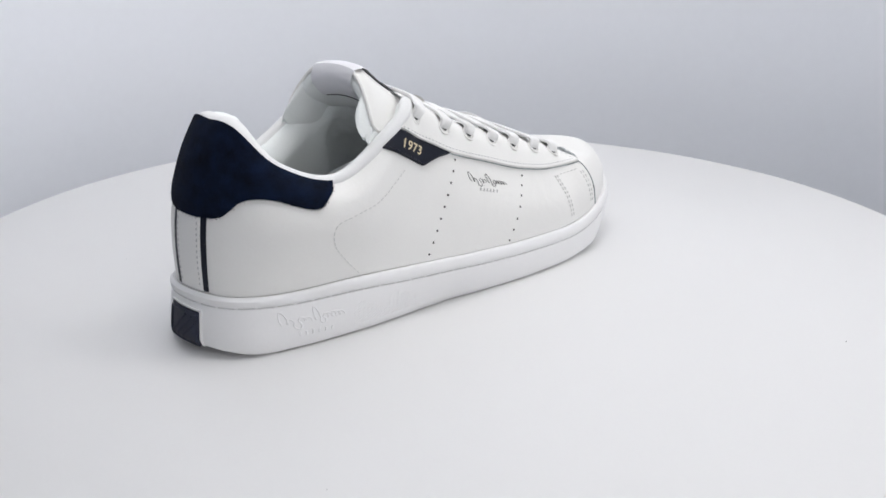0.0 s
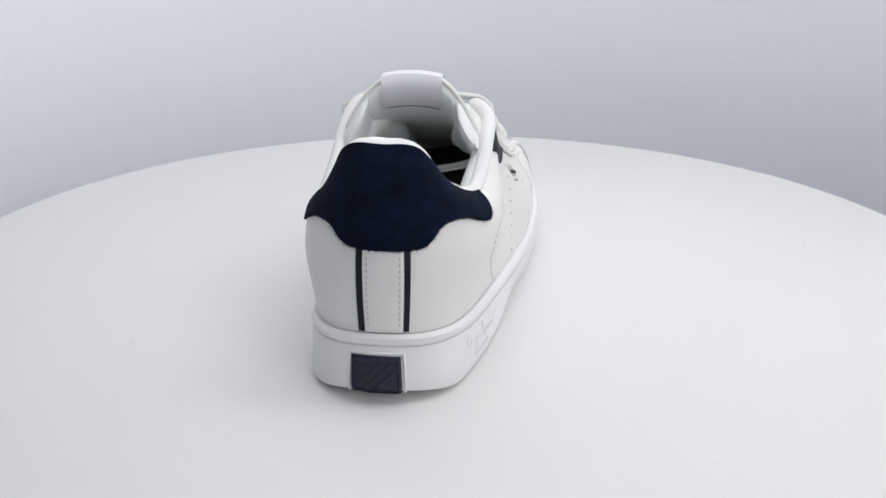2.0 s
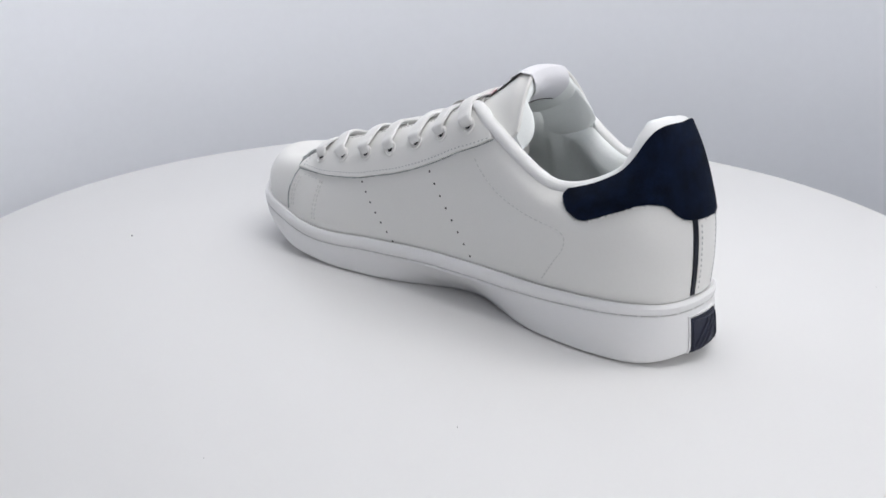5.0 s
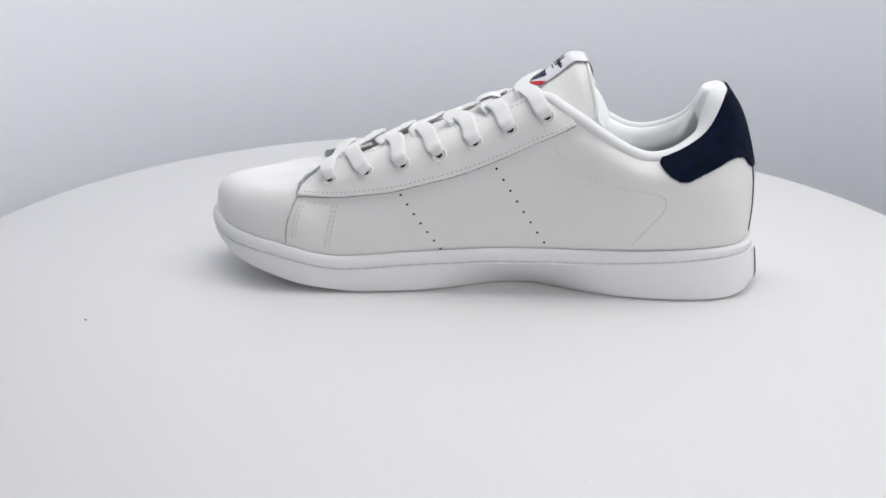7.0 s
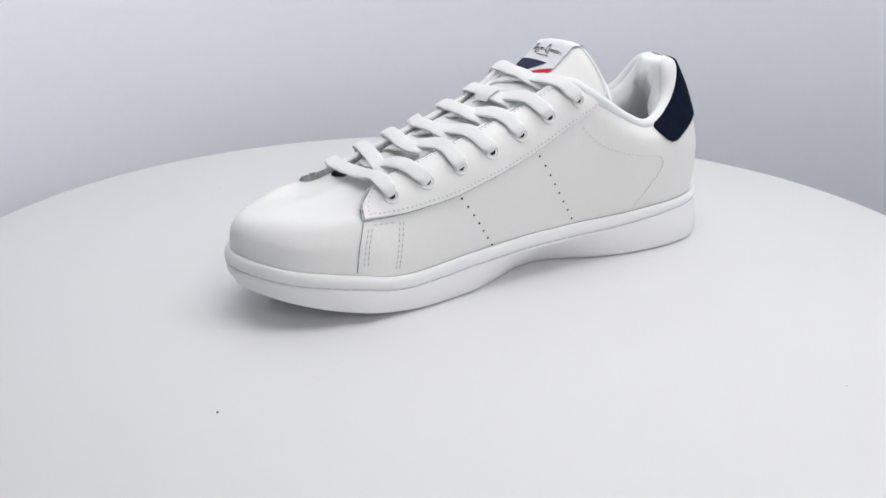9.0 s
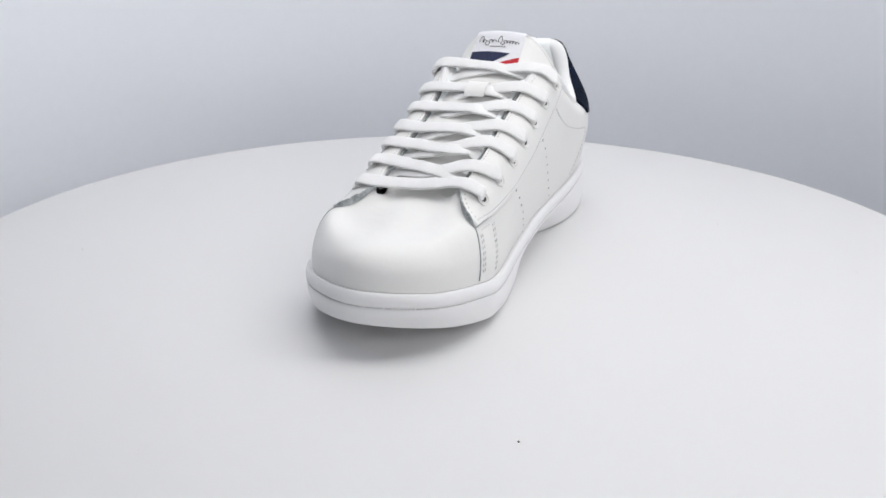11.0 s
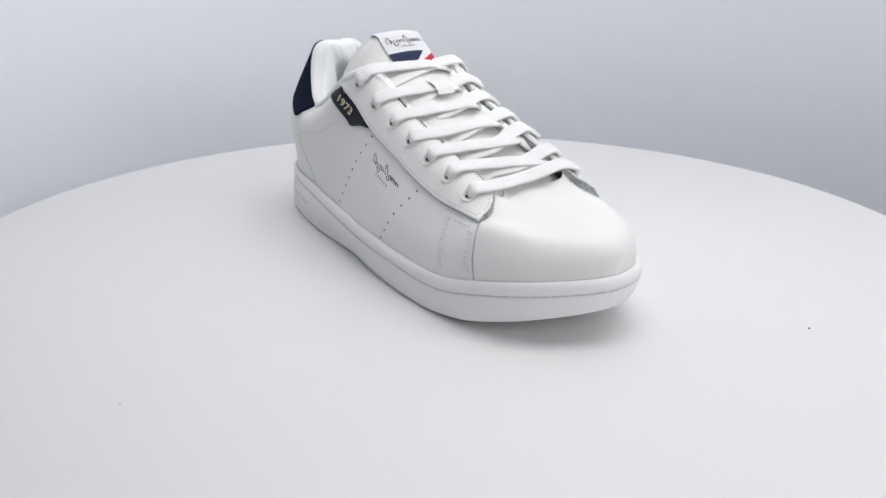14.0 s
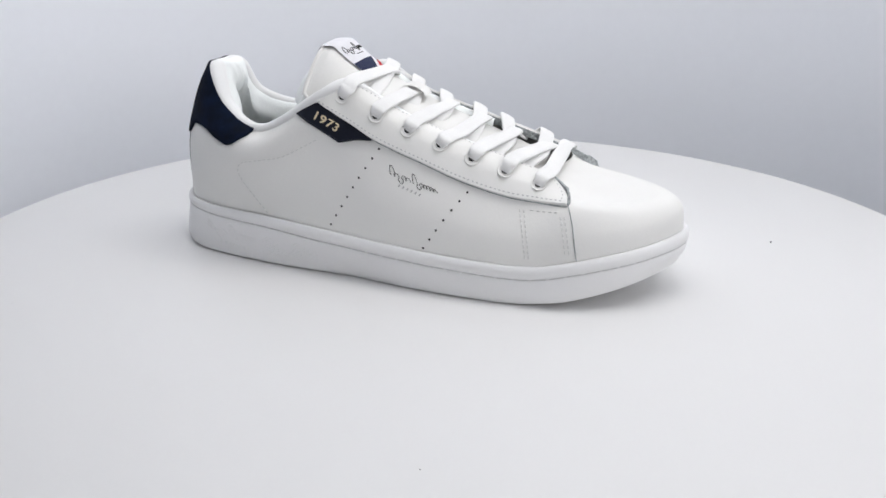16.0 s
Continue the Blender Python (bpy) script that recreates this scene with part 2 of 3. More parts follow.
# ---- shoe: laying pieces on the shaped upper and sole ----
def tree_of(bm):
    bm.normal_update()
    return BVHTree.FromBMesh(bm)


UPPER_TREE = tree_of(sheet(GRID, around=True))
SOLE_TREE = tree_of(sheet(SOLE, around=True))


def near(p, tree=UPPER_TREE):
    """The nearest place on the surface, and the way out of it."""
    loc, nor, _, _ = tree.find_nearest(Vector(p))
    axis = Vector((0.010 + 0.05 * max(0.0, loc.y - 0.05), min(loc.y, 0.12), 0.035 if tree is UPPER_TREE else 0.012))
    if (loc - axis).dot(nor) < 0:
        nor = -nor
    return loc, nor


def laid(points, lift=0.0, tree=UPPER_TREE):
    out = [near(p, tree) for p in points]
    return np.array([l + n * lift for l, n in out]), np.array([n for l, n in out])


def even(points, n):
    """The curve resampled to n points at even steps."""
    p = np.array(points, float)
    d = np.concatenate([[0], np.cumsum(np.linalg.norm(np.diff(p, axis=0), axis=1))])
    return np.stack([np.interp(np.linspace(0, d[-1], n), d, p[:, k]) for k in range(3)], 1)


def patch(name, a, b, mat, parent, lift=0.0012, n=60, m=10, label="", tree=UPPER_TREE, sink=-0.0004, bulge=0.0):
    """A piece of leather between two curves, laid on the surface, with a rounded edge."""
    a, b = even(a, n), even(b, n)
    fall = np.outer(np.exp(-np.arange(n) / 5.0), np.array((0.0, -bulge, 0.0)))
    core = [laid(a + (b - a) * (j / (m - 1)) + fall * math.sin(math.pi * j / (m - 1)), 0, tree) for j in range(m)]
    jj = [0, 0] + list(range(m)) + [m - 1, m - 1]
    ii = [0, 0] + list(range(n)) + [n - 1, n - 1]
    rows = []
    for r, j in enumerate(jj):
        row = []
        for c, i in enumerate(ii):
            edge = min(r, len(jj) - 1 - r, c, len(ii) - 1 - c)
            h = (sink, lift * 0.75, lift)[min(edge, 2)]
            p = core[j][0][i].copy()
            if edge >= 2 and n > 6 and m > 4:
                ci, cj = min(max(i, 1), n - 2), min(max(j, 1), m - 2)
                if (ci, cj) != (i, j):
                    q = core[cj][0][ci] - p
                    p += q * min(0.35, 0.0006 / (np.linalg.norm(q) + 1e-9))
            row.append(p + core[j][1][i] * h)
        rows.append(row)
    return part(name, sheet(rows), mat, parent, label)


def stitch_row(points, parent, mat, step=0.0026, long=0.0017, thick=0.0007, lift=0.0002, tree=UPPER_TREE, name="stitching"):
    """A row of single thread stitches along a curve."""
    p = np.array(points, float)
    total = np.linalg.norm(np.diff(p, axis=0), axis=1).sum()
    n = max(3, int(total / step))
    c, nor = laid(even(p, n), lift, tree)
    bm = bmesh.new()
    for i in range(1, n - 1):
        t = c[i + 1] - c[i - 1]
        t /= np.linalg.norm(t) + 1e-9
        tube([c[i] - t * long / 2 - nor[i] * thick * 0.5, c[i] - t * long / 4, c[i] + t * long / 4, c[i] + t * long / 2 - nor[i] * thick * 0.5], thick, thick, [nor[i]] * 4, 5, bm)
    return part(name, bm, mat, parent)


def dots(points, radius, mat, parent, name, lift=0.00025, tree=UPPER_TREE):
    bm = bmesh.new()
    for p in points:
        l, n = near(p, tree)
        m = Matrix.Translation(l + n * lift) @ n.to_track_quat("Z", "Y").to_matrix().to_4x4()
        bmesh.ops.create_circle(bm, cap_ends=True, radius=radius, segments=10, matrix=m)
    return part(name, bm, mat, parent)


def between(a, b, n):
    a, b = np.array(a, float), np.array(b, float)
    return [a + (b - a) * (i / (n - 1)) for i in range(n)]


# lining, insole and collar, most padded at the heel
def heelness(k):
    return math.exp(-(min(k % N, N - k % N) / 17.0) ** 4)


def inner(loop, off, dz):
    out = []
    for k, (p, o) in enumerate(zip(loop, OUT)):
        w = off * (1 + 0.08 * math.sin(k * 0.55) + 0.07 * math.sin(k * 0.93 + 1)) + 0.0048 * heelness(k) if off > 0.006 else off
        out.append((p[0] - o[0] * w, p[1] - o[1] * w, p[2] + dz))
    return out


floor_ring = [(p[0] - o[0] * 0.0065, p[1] - o[1] * 0.0065, 0.040) for p, o in zip(LOW, OUT)]
keys = [np.array(r) for r in (inner(TOP, 0.0024, 0.0004), inner(TOP, 0.0062, 0.0000), inner(TOP, 0.0098, -0.0050), inner(TOP, 0.0108, -0.0140),
                              inner(HIGH, 0.0096, -0.016), inner(MID, 0.0075, -0.010), floor_ring)]
rows = [glide(keys[max(k - 1, 0)], keys[k], keys[k + 1], keys[min(k + 2, 6)], j / 5) for k in range(6) for j in range(5)] + [keys[-1]]
part("lining", sheet([[r[k % N] for k in range(120, 233)] for r in rows]), LINING, shoe, "padded white mesh collar lining")
insole_bm = bmesh.new()
insole_bm.faces.new([insole_bm.verts.new((p[0], p[1], 0.0405)) for p in floor_ring])
bmesh.ops.triangulate(insole_bm, faces=insole_bm.faces[:])
part("insole", insole_bm, INSOLE, shoe, "dark grey fabric insole")

rim, rim_wide, rim_thick = [], [], []
for k in range(131, 131 + 91):
    h = heelness(k)
    # over the rear corners of the facings the binding lies outside as a piping
    out_front = max(0.0, min(1.0, (min(k % N, N - k % N) - 28) / 6.0))
    rim.append(TOP[k % N] + OUT[k % N] * (-0.0016 - 0.0024 * h + 0.0012 * out_front) + np.array((0, 0, -0.0006 - 0.0032 * h + 0.0010 * out_front)))
    slim = min(1.0, 0.45 + 0.09 * min(k - 131, 221 - k))
    rim_wide.append((0.0074 + 0.0050 * h) * slim)
    rim_thick.append((0.0068 + 0.0030 * h) * slim)
part("collar_binding", tube(rim, rim_wide, rim_thick, sides=14), BINDING, shoe, "soft white ribbed collar edge")

# heel
TAB_LOW = line([(.0521, .1164, .0799), (.0553, .1197, .0760), (.0566, .1253, .0723), (.0565, .1309, .0713), (.0547, .1393, .0744), (.0511, .1486, .0785), (.0461, .1560, .0816),
                (.0386, .1642, .0805), (.0338, .1687, .0753), (.0278, .1719, .0729), (.0143, .1746, .0722), (-.0010, .1706, .0720), (-.0065, .1662, .0748), (-.0109, .1600, .0803),
                (-.0187, .1490, .0797), (-.0262, .1344, .0735), (-.0282, .1270, .0727), (-.0271, .1184, .0772), (-.0230, .1137, .0812)], 6)
TAB_LOW = np.array([p + 0.0004 * np.array(noise.noise_vector(Vector(p) * 420)) for p in TAB_LOW])
TAB_TOP = [TOP[k % N] + OUT[k % N] * 0.0006 for k in range(22, -24, -1)]
heel_tab = patch("heel_tab", TAB_LOW, TAB_TOP, SUEDE, shoe, 0.0016, 110, 16, "navy suede heel tab with side wings")
stitch_row([p + np.array((0, 0, 0.0014)) for p in TAB_LOW[4:-4]], heel_tab, SUEDE, 0.0024, 0.0016, 0.0005, 0.0012)
# nap standing off the cut edges of the suede
random.seed(7)
bm = bmesh.new()
for q in even(TAB_LOW, 900):
    l, n = near(q)
    l = l + n * random.uniform(0.0003, 0.0015)
    tip = Vector((0, 0, -1)) * random.uniform(0.0001, 0.0010) + Vector((random.gauss(0, 0.0006), random.gauss(0, 0.0006), random.gauss(0, 0.0003))) + n * random.uniform(0, 0.0005)
    across = tip.cross(n).normalized() * 0.00014
    bm.faces.new([bm.verts.new(v) for v in (l + across, l + tip, l - across)])
tagged(part("nap", bm, SUEDE, heel_tab), kind="stuff")
back_strip = patch("back_strip", between((.0232, .1735, .0735), (.0226, .1750, .0335), 12), between((.0050, .1735, .0735), (.0056, .1745, .0335), 12), LEATHER, shoe, 0.0009, 14, 10, "white leather back strip")
stitch_row(between((.0214, .1745, .0715), (.0210, .1755, .0345), 20), back_strip, SHADETHREAD, 0.0026, 0.0013, 0.0006, 0.0010)
stitch_row(between((.0068, .1742, .0715), (.0073, .1750, .0345), 20), back_strip, SHADETHREAD, 0.0026, 0.0013, 0.0006, 0.0010)
for x0, x1, x2, x3 in ((.0266, .0232, .0258, .0228), (.0050, .0016, .0056, .0026)):
    patch("heel_stripe", between((x0, .1735, .0735), (x2, .1750, .0335), 12), between((x1, .1735, .0735), (x3, .1750, .0335), 12), NAVYGLOSS, shoe, 0.0007, 14, 6, "narrow navy heel stripe")

block = patch("heel_block", between((.0290, .178, .0232), (.0064, .178, .0228), 10), between((.0290, .180, .0008), (.0054, .180, .0008), 10), NAVY, shoe, 0.0009, 24, 16, "navy rubber heel block with diagonal ridges", SOLE_TREE)
for a, b in (((.0275, .179, .0075), (.0150, .181, .0205)), ((.0235, .180, .0065), (.0105, .180, .0200)), ((.0195, .181, .0065), (.0085, .179, .0165)), ((.0272, .179, .0215), (.0085, .179, .0212)), ((.0272, .179, .0068), (.0075, .179, .0062)), ((.0278, .178, .0215), (.0278, .178, .0065)), ((.0078, .178, .0212), (.0070, .178, .0062))):
    p, n = laid(between(a, b, 10), 0.0012, SOLE_TREE)
    part("ridge", tube(p, 0.0012, 0.0012, n, 6), NAVY, block)
edge = between((.0300, .178, .0050), (.0300, .178, .0243), 8) + between((.0290, .178, .0245), (.0060, .178, .0242), 10) + between((.0050, .178, .0240), (.0044, .178, .0050), 8)
p, n = laid(edge, 0.0003, SOLE_TREE)
part("block_rim", tube(p, 0.0013, 0.0016, n, 8), RUBBER, shoe)

# sole details
groove_ring = sole_ring(0.0024, "groove", 0.0)
bm = bmesh.new()
gr = even(groove_ring + [groove_ring[0]], 900)
for i in range(0, 888, 12):
    tube(gr[i:i + 11], 0.0008, 0.0006, None, 5, bm)
part("sole_stitching", bm, SOLETHREAD, sole)


STROKES = ((2.1, 0.8, -1.0, 0.85, 0.75), (2.2, -0.7, 0.8, 0.75, 0.85, 0.8, 0.7))


def scribble(a, b, height, words, thick, mat, parent, name, lift, tree):
    """A looping pen line that stands for a lettered mark."""
    a, b = np.array(a, float), np.array(b, float)
    along = b - a
    total = np.linalg.norm(along)
    ex = along / total
    bm = bmesh.new()
    for (s0, s1), talls in zip(words, STROKES):
        pts = []
        k = len(talls)
        step = (s1 - s0) * total / k
        for i in range(k * 14 + 1):
            q = 2 * math.pi * i / 14 - 0.6
            tall = talls[min(i // 14, k - 1)]
            u = s0 * total + step * i / 14 - 0.36 * step * math.sin(q)
            z = height * 0.5 * (1 - math.cos(q)) * tall
            pts.append(a + ex * (u - 0.35 * z) + np.array((0, 0, z)))
        p, n = laid(pts, lift, tree)
        tube(p, thick, thick * 0.7, n, 5, bm)
    return part(name, bm, mat, parent)


scribble((-.0380, .0232, .0655), (-.0405, -.0050, .0575), 0.0027, ((0.0, 0.42), (0.50, 1.0)), 0.00034, BLACKINK, shoe, "side_mark", 0.0002, UPPER_TREE)
bm = bmesh.new()
for i in range(6):
    c = np.array((-.0400, .0172, .0598)) + (np.array((-.0415, .0045, .0560)) - np.array((-.0400, .0172, .0598))) * (i / 5)
    p, n = laid([c + np.array((0, 0.0006, -0.0006)), c + np.array((0, -0.0002, 0.0008))], 0.0002)
    tube(p, 0.0008, 0.0004, n, 5, bm)
part("side_mark_bars", bm, GREYINK, shoe)
scribble((-.0217, .1500, .0150), (-.0324, .1165, .0135), 0.0034, ((0.0, 0.46), (0.54, 1.0)), 0.0008, RUBBER, sole, "raised_mark", 0.0001, SOLE_TREE)
bm = bmesh.new()
for i in range(6):
    c = np.array((-.0255, .1410, .0075)) + (np.array((-.0305, .1235, .0068)) - np.array((-.0255, .1410, .0075))) * (i / 5)
    p, n = laid([c, c + np.array((0, 0, 0.0022))], 0.0001, SOLE_TREE)
    tube(p, 0.0011, 0.0007, n, 5, bm)
part("raised_bars", bm, RUBBER, sole)
bm = bmesh.new()
for k in range(15):
    y = 0.110 - 0.0027 * k
    z1 = 0.0185 - 0.012 * abs((k % 8) / 7.0 - 0.2)
    for zz in np.arange(0.0055, z1, 0.0016):
        p, n = laid([(-.034 - (0.11 - y) * 0.2, y, zz), (-.034 - (0.11 - y) * 0.2, y - 0.0020, zz + 0.0009)], 0.0, SOLE_TREE)
        tube(p, 0.0006, 0.0006, n, 4, bm)
part("raised_hatching", bm, RUBBER, sole)
bm = bmesh.new()
for k in range(16):
    x = 0.004 + 0.0016 * k
    y = -0.1445 + 0.012 * (x / 0.03) ** 2
    p, n = laid([(x, y, 0.0185), (x + 0.0003, y, 0.0285)], 0.0, SOLE_TREE)
    tube(p, 0.0007, 0.0006, n, 4, bm)
part("toe_ribs", bm, RUBBER, sole)

# side panels: seams, facings, perforations
SIDES = {
    "inner": dict(
        seam=[(.0425, -.0831, .0552), (.0446, -.0608, .0560), (.0463, -.0447, .0584), (.0477, -.0288, .0612), (.0484, -.0130, .0658), (.0491, .0026, .0703), (.0495, .0181, .0760), (.0501, .0334, .0827), (.0509, .0485, .0902), (.0509, .0636, .0966), (.0498, .0711, .1001)],
        corner=(.0288, -.0672, .0708), columns=range(64, 32, -1),
        toe=[(.0425, -.0831, .0552), (.0458, -.0865, .0479), (.0475, -.0891, .0401), (.0480, -.0905, .0290)],
        double=[(.0450, -.0634, .0535), (.0487, -.0666, .0407), (.0492, -.0695, .0250)],
        rear=((.0506, .0286, .0754), (.0497, .0560, .0325), 8), front=((.0486, -.0244, .0589), (.0480, -.0022, .0270), 7),
        counter=[(.0513, .0586, .0901), (.0522, .0640, .0834), (.0539, .0734, .0760), (.0555, .0826, .0717), (.0573, .0949, .0681), (.0583, .1071, .0657), (.0585, .1170, .0638), (.0585, .1210, .0600), (.0582, .1197, .0534), (.0574, .1148, .0466), (.0552, .1095, .0392), (.0519, .1036, .0312)],
        sag=(.0012, .0014, -.0030), eyes=((.0491, .0553, .1041), (.0454, .0362, .0967), (.0398, -.0644, .0644))),
    "outer": dict(
        seam=[(-.0390, -.0788, .0561), (-.0371, -.0617, .0566), (-.0371, -.0457, .0584), (-.0363, -.0292, .0620), (-.0352, -.0124, .0668), (-.0338, .0047, .0730), (-.0325, .0220, .0789), (-.0313, .0360, .0842), (-.0292, .0504, .0917), (-.0291, .0607, .0969), (-.0280, .0715, .1033)],
        corner=(-.0192, -.0660, .0670), columns=range(112, 144),
        toe=[(-.0390, -.0794, .0562), (-.0455, -.0831, .0476), (-.0487, -.0850, .0391), (-.0492, -.0868, .0286)],
        double=[(-.0391, -.0558, .0543), (-.0473, -.0596, .0409), (-.0507, -.0624, .0258)],
        rear=((-.0331, .0317, .0787), (-.0400, .0602, .0326), 9), front=((-.0384, -.0223, .0590), (-.0484, .0007, .0270), 7),
        counter=[(-.0322, .0689, .0820), (-.0330, .0776, .0772), (-.0340, .0920, .0698), (-.0335, .1071, .0664), (-.0321, .1184, .0637), (-.0317, .1219, .0588), (-.0317, .1195, .0501), (-.0320, .1132, .0418), (-.0319, .1034, .0311)],
        sag=(-.0004, -.0005, -.0008), eyes=((-.0243, .0566, .1051), (-.0256, .0358, .0955), (-.0304, -.0604, .0627))),
}
EYES = {}
for side, d in SIDES.items():
    seam = line([(x, y, z - 0.0009 * math.sin(math.pi * k / 10)) for k, (x, y, z) in enumerate(d["seam"])], 8)
    top = np.vstack([[d["corner"]], [TOP[k] for k in d["columns"]]])
    facing = patch("facing", seam, top, LEATHER, shoe, 0.0023, 90, 14, "white leather eyelet facing", bulge=0.0045)
    a, b = even(seam, 80), even(top, 80)
    stitch_row(a + (b - a) * 0.095, facing, SHADETHREAD, 0.0026, 0.0012, 0.0008, 0.0022)
    stitch_row((a + (b - a) * 0.93)[6:-10], facing, SHADETHREAD, 0.0026, 0.0012, 0.0007, 0.0022)
    # thin grey strip below the seam: its shadow line, drawn together with the cut edge
    p, n = laid(a - np.array((0, 0, 0.0003)), 0.0003)
    part("seam_shadow_edge", tube(p, 0.0006, 0.0014, n, 6), RAWEDGE, facing)
    frontal = [a[0] + (b[0] - a[0]) * (0.05 + 0.9 * i / 9) + (a[3] - a[0]) * 0.6 + np.array((0, -0.0045 * math.sin(math.pi * (0.05 + 0.9 * i / 9)), 0)) for i in range(10)]
    stitch_row(frontal, facing, SHADETHREAD, 0.0026, 0.0012, 0.0007, 0.0022)
    # torn grey edges of the facing, standing off the vamp and round the throat
    p, n = laid([q + np.array((0, -0.0045 * math.sin(math.pi * k / 21), 0)) for k, q in enumerate(between(a[0], b[0], 22))], 0.0)
    flap = []
    for k, (q, w) in enumerate(zip(p, n)):
        h = 0.0008 + 0.0032 * math.sin(math.pi * min(1.0, k / 23.0)) + 0.0006 * noise.noise(Vector(q) * 420)
        ahead = np.array((0, -0.0010 - 0.0006 * noise.noise(Vector(q) * 300 + Vector((5, 0, 0))), 0))
        flap.append([q + ahead, q + ahead + w * h, q + w * h + np.array((0, 0.0004, 0)), q + np.array((0, 0.0006, 0))])
    part("raw_edge", sheet([list(r) for r in zip(*flap)], up=True), RAWEDGE, facing, "torn grey leather edge")
    p = np.array([q + OUT[k] * -0.0008 + np.array((0, 0, -0.0004)) for q, k in zip(top[1:], d["columns"])])[: 26]
    part("raw_edge", tube(p - np.array((0, 0, 0.0008)), 0.0013, 0.0046, sides=7), RAWEDGE, facing, "torn grey leather edge")
    # quarter seam on the toe and its double stitching
    toe = line(d["toe"], 8)
    p, n = laid(toe, 0.0002)
    part("toe_seam", tube(p + np.array((0, -0.0003, 0)), 0.0005, 0.0009, n, 6), RAWEDGE, shoe, "grey raw seam edge on toe")
    for dy in (0.0034, 0.0056):
        stitch_row(toe[3:-1] + np.array((0, dy, 0)), shoe, THREAD)
    dbl = line(d["double"], 8)
    for dy in (0.0012, 0.0034):
        stitch_row(dbl + np.array((0, dy, 0)), shoe, THREAD)
    bar = between(toe[3] + np.array((0, 0.004, 0)), dbl[1], 12)
    stitch_row(bar, shoe, THREAD)
    stitch_row(line(d["counter"], 6), shoe, THREAD, 0.0030, 0.0018, 0.0006)
    for key in ("rear", "front"):
        for q in between(*d[key]):
            dots([q], 0.0007, HOLE, shoe, "perforation")
    # eyelets
    e1, e2, e7 = (np.array(e) for e in d["eyes"])
    # the row of eyelets sags a little between its ends
    EYES[side] = [e1] + [q + np.array(d["sag"]) * math.sin(math.pi * (k + 0.6) / 5.6) for k, q in enumerate(between(e2, e7, 6))]
    for e in EYES[side]:
        l, n = near(e)
        m = Matrix.Translation(l + n * 0.0024) @ n.to_track_quat("Z", "Y").to_matrix().to_4x4()
        bm = bmesh.new()
        circle = [m @ Vector((0.0040 * math.cos(q), 0.0040 * math.sin(q), 0)) for q in (2 * math.pi * k / 20 for k in range(20))]
        tube(circle, 0.0012, 0.0010, [n] * 20, 6, bm, closed=True)
        eyelet = part("eyelet", bm, LEATHER, shoe, "punched eyelet in white leather")
        bm = bmesh.new()
        bmesh.ops.create_circle(bm, cap_ends=True, radius=0.0020, segments=20, matrix=Matrix.Translation(n * 0.0002) @ m)
        part("hole", bm, HOLE, eyelet)

# number tag on the outer side
TAG_LOW = line([(-.0283, .0835, .0942), (-.0316, .0706, .0881), (-.0322, .0566, .0802)], 8)
TAG_LOW = np.vstack([TAG_LOW, line([(-.0321, .0520, .0812), (-.0321, .0450, .0826), (-.0318, .0345, .0830)], 6)])
TAG_HIGH = line([(-.0272, .0755, .1045), (-.0291, .0607, .0969), (-.0292, .0504, .0917), (-.0315, .0345, .0833)], 8)
tag = patch("number_tag", TAG_LOW, TAG_HIGH, NAVYGLOSS, shoe, 0.0013, 50, 12, "glossy navy leather tag numbered 1973")
p, n = laid(even(TAG_LOW, 50) + (even(TAG_HIGH, 50) - even(TAG_LOW, 50)) * 0.07, 0.0014)
part("tag_edge", tube(p[3:-2], 0.0009, 0.0009, n[3:-2], 6), NAVYGLOSS, tag)


def lettering(text, size, origin, ex, ey, lift, mat, parent, name):
    cu = bpy.data.curves.new(name, "FONT")
    cu.body, cu.size, cu.align_x, cu.align_y, cu.offset = text, 1.0, "CENTER", "CENTER", 0.02
    cu.space_character = 1.12
    tmp = bpy.data.objects.new(name, cu)
    me = bpy.data.meshes.new_from_object(tmp)
    bpy.data.objects.remove(tmp)
    bm = bmesh.new()
    bm.from_mesh(me)
    for v in bm.verts:
        l, n = near(Vector(origin) + ex * (v.co.x * size) + ey * (v.co.y * size))
        v.co = l + n * lift
    return part(name, bm, mat, parent, smooth=False)


ex = Vector((0.0, -0.0374, -0.0199)).normalized()
ey = Vector((0.0, -ex.z, ex.y)) * -1 if ex.y > 0 else Vector((0.0, ex.z, -ex.y))
lettering("1973", 0.0068, (-.0305, .0645, .0918), ex * 1.16, ey, 0.0016, GOLD, tag, "number")

# tongue: a padded strip under the laces, leather in front and mesh behind, that rolls over at its top
SPINE = line([(-.086, .0545, .022, .001, 0, .003), (-.055, .0668, .026, .003, 0, .003), (-.016, .0828, .027, .004, 0, .004), (.0054, .0910, .028, .006, 0, .005), (.028, .0998, .031, .011, .001, .007),
              (.047, .1086, .0335, .017, .002, .010), (.060, .1165, .0335, .021, .0045, .0120), (.0690, .1230, .0335, .0235, .0060, .0130), (.0735, .1280, .0330, .0250, .0068, .0110), (.0755, .1312, .0330, .0255, .0070, .0006)], 6)


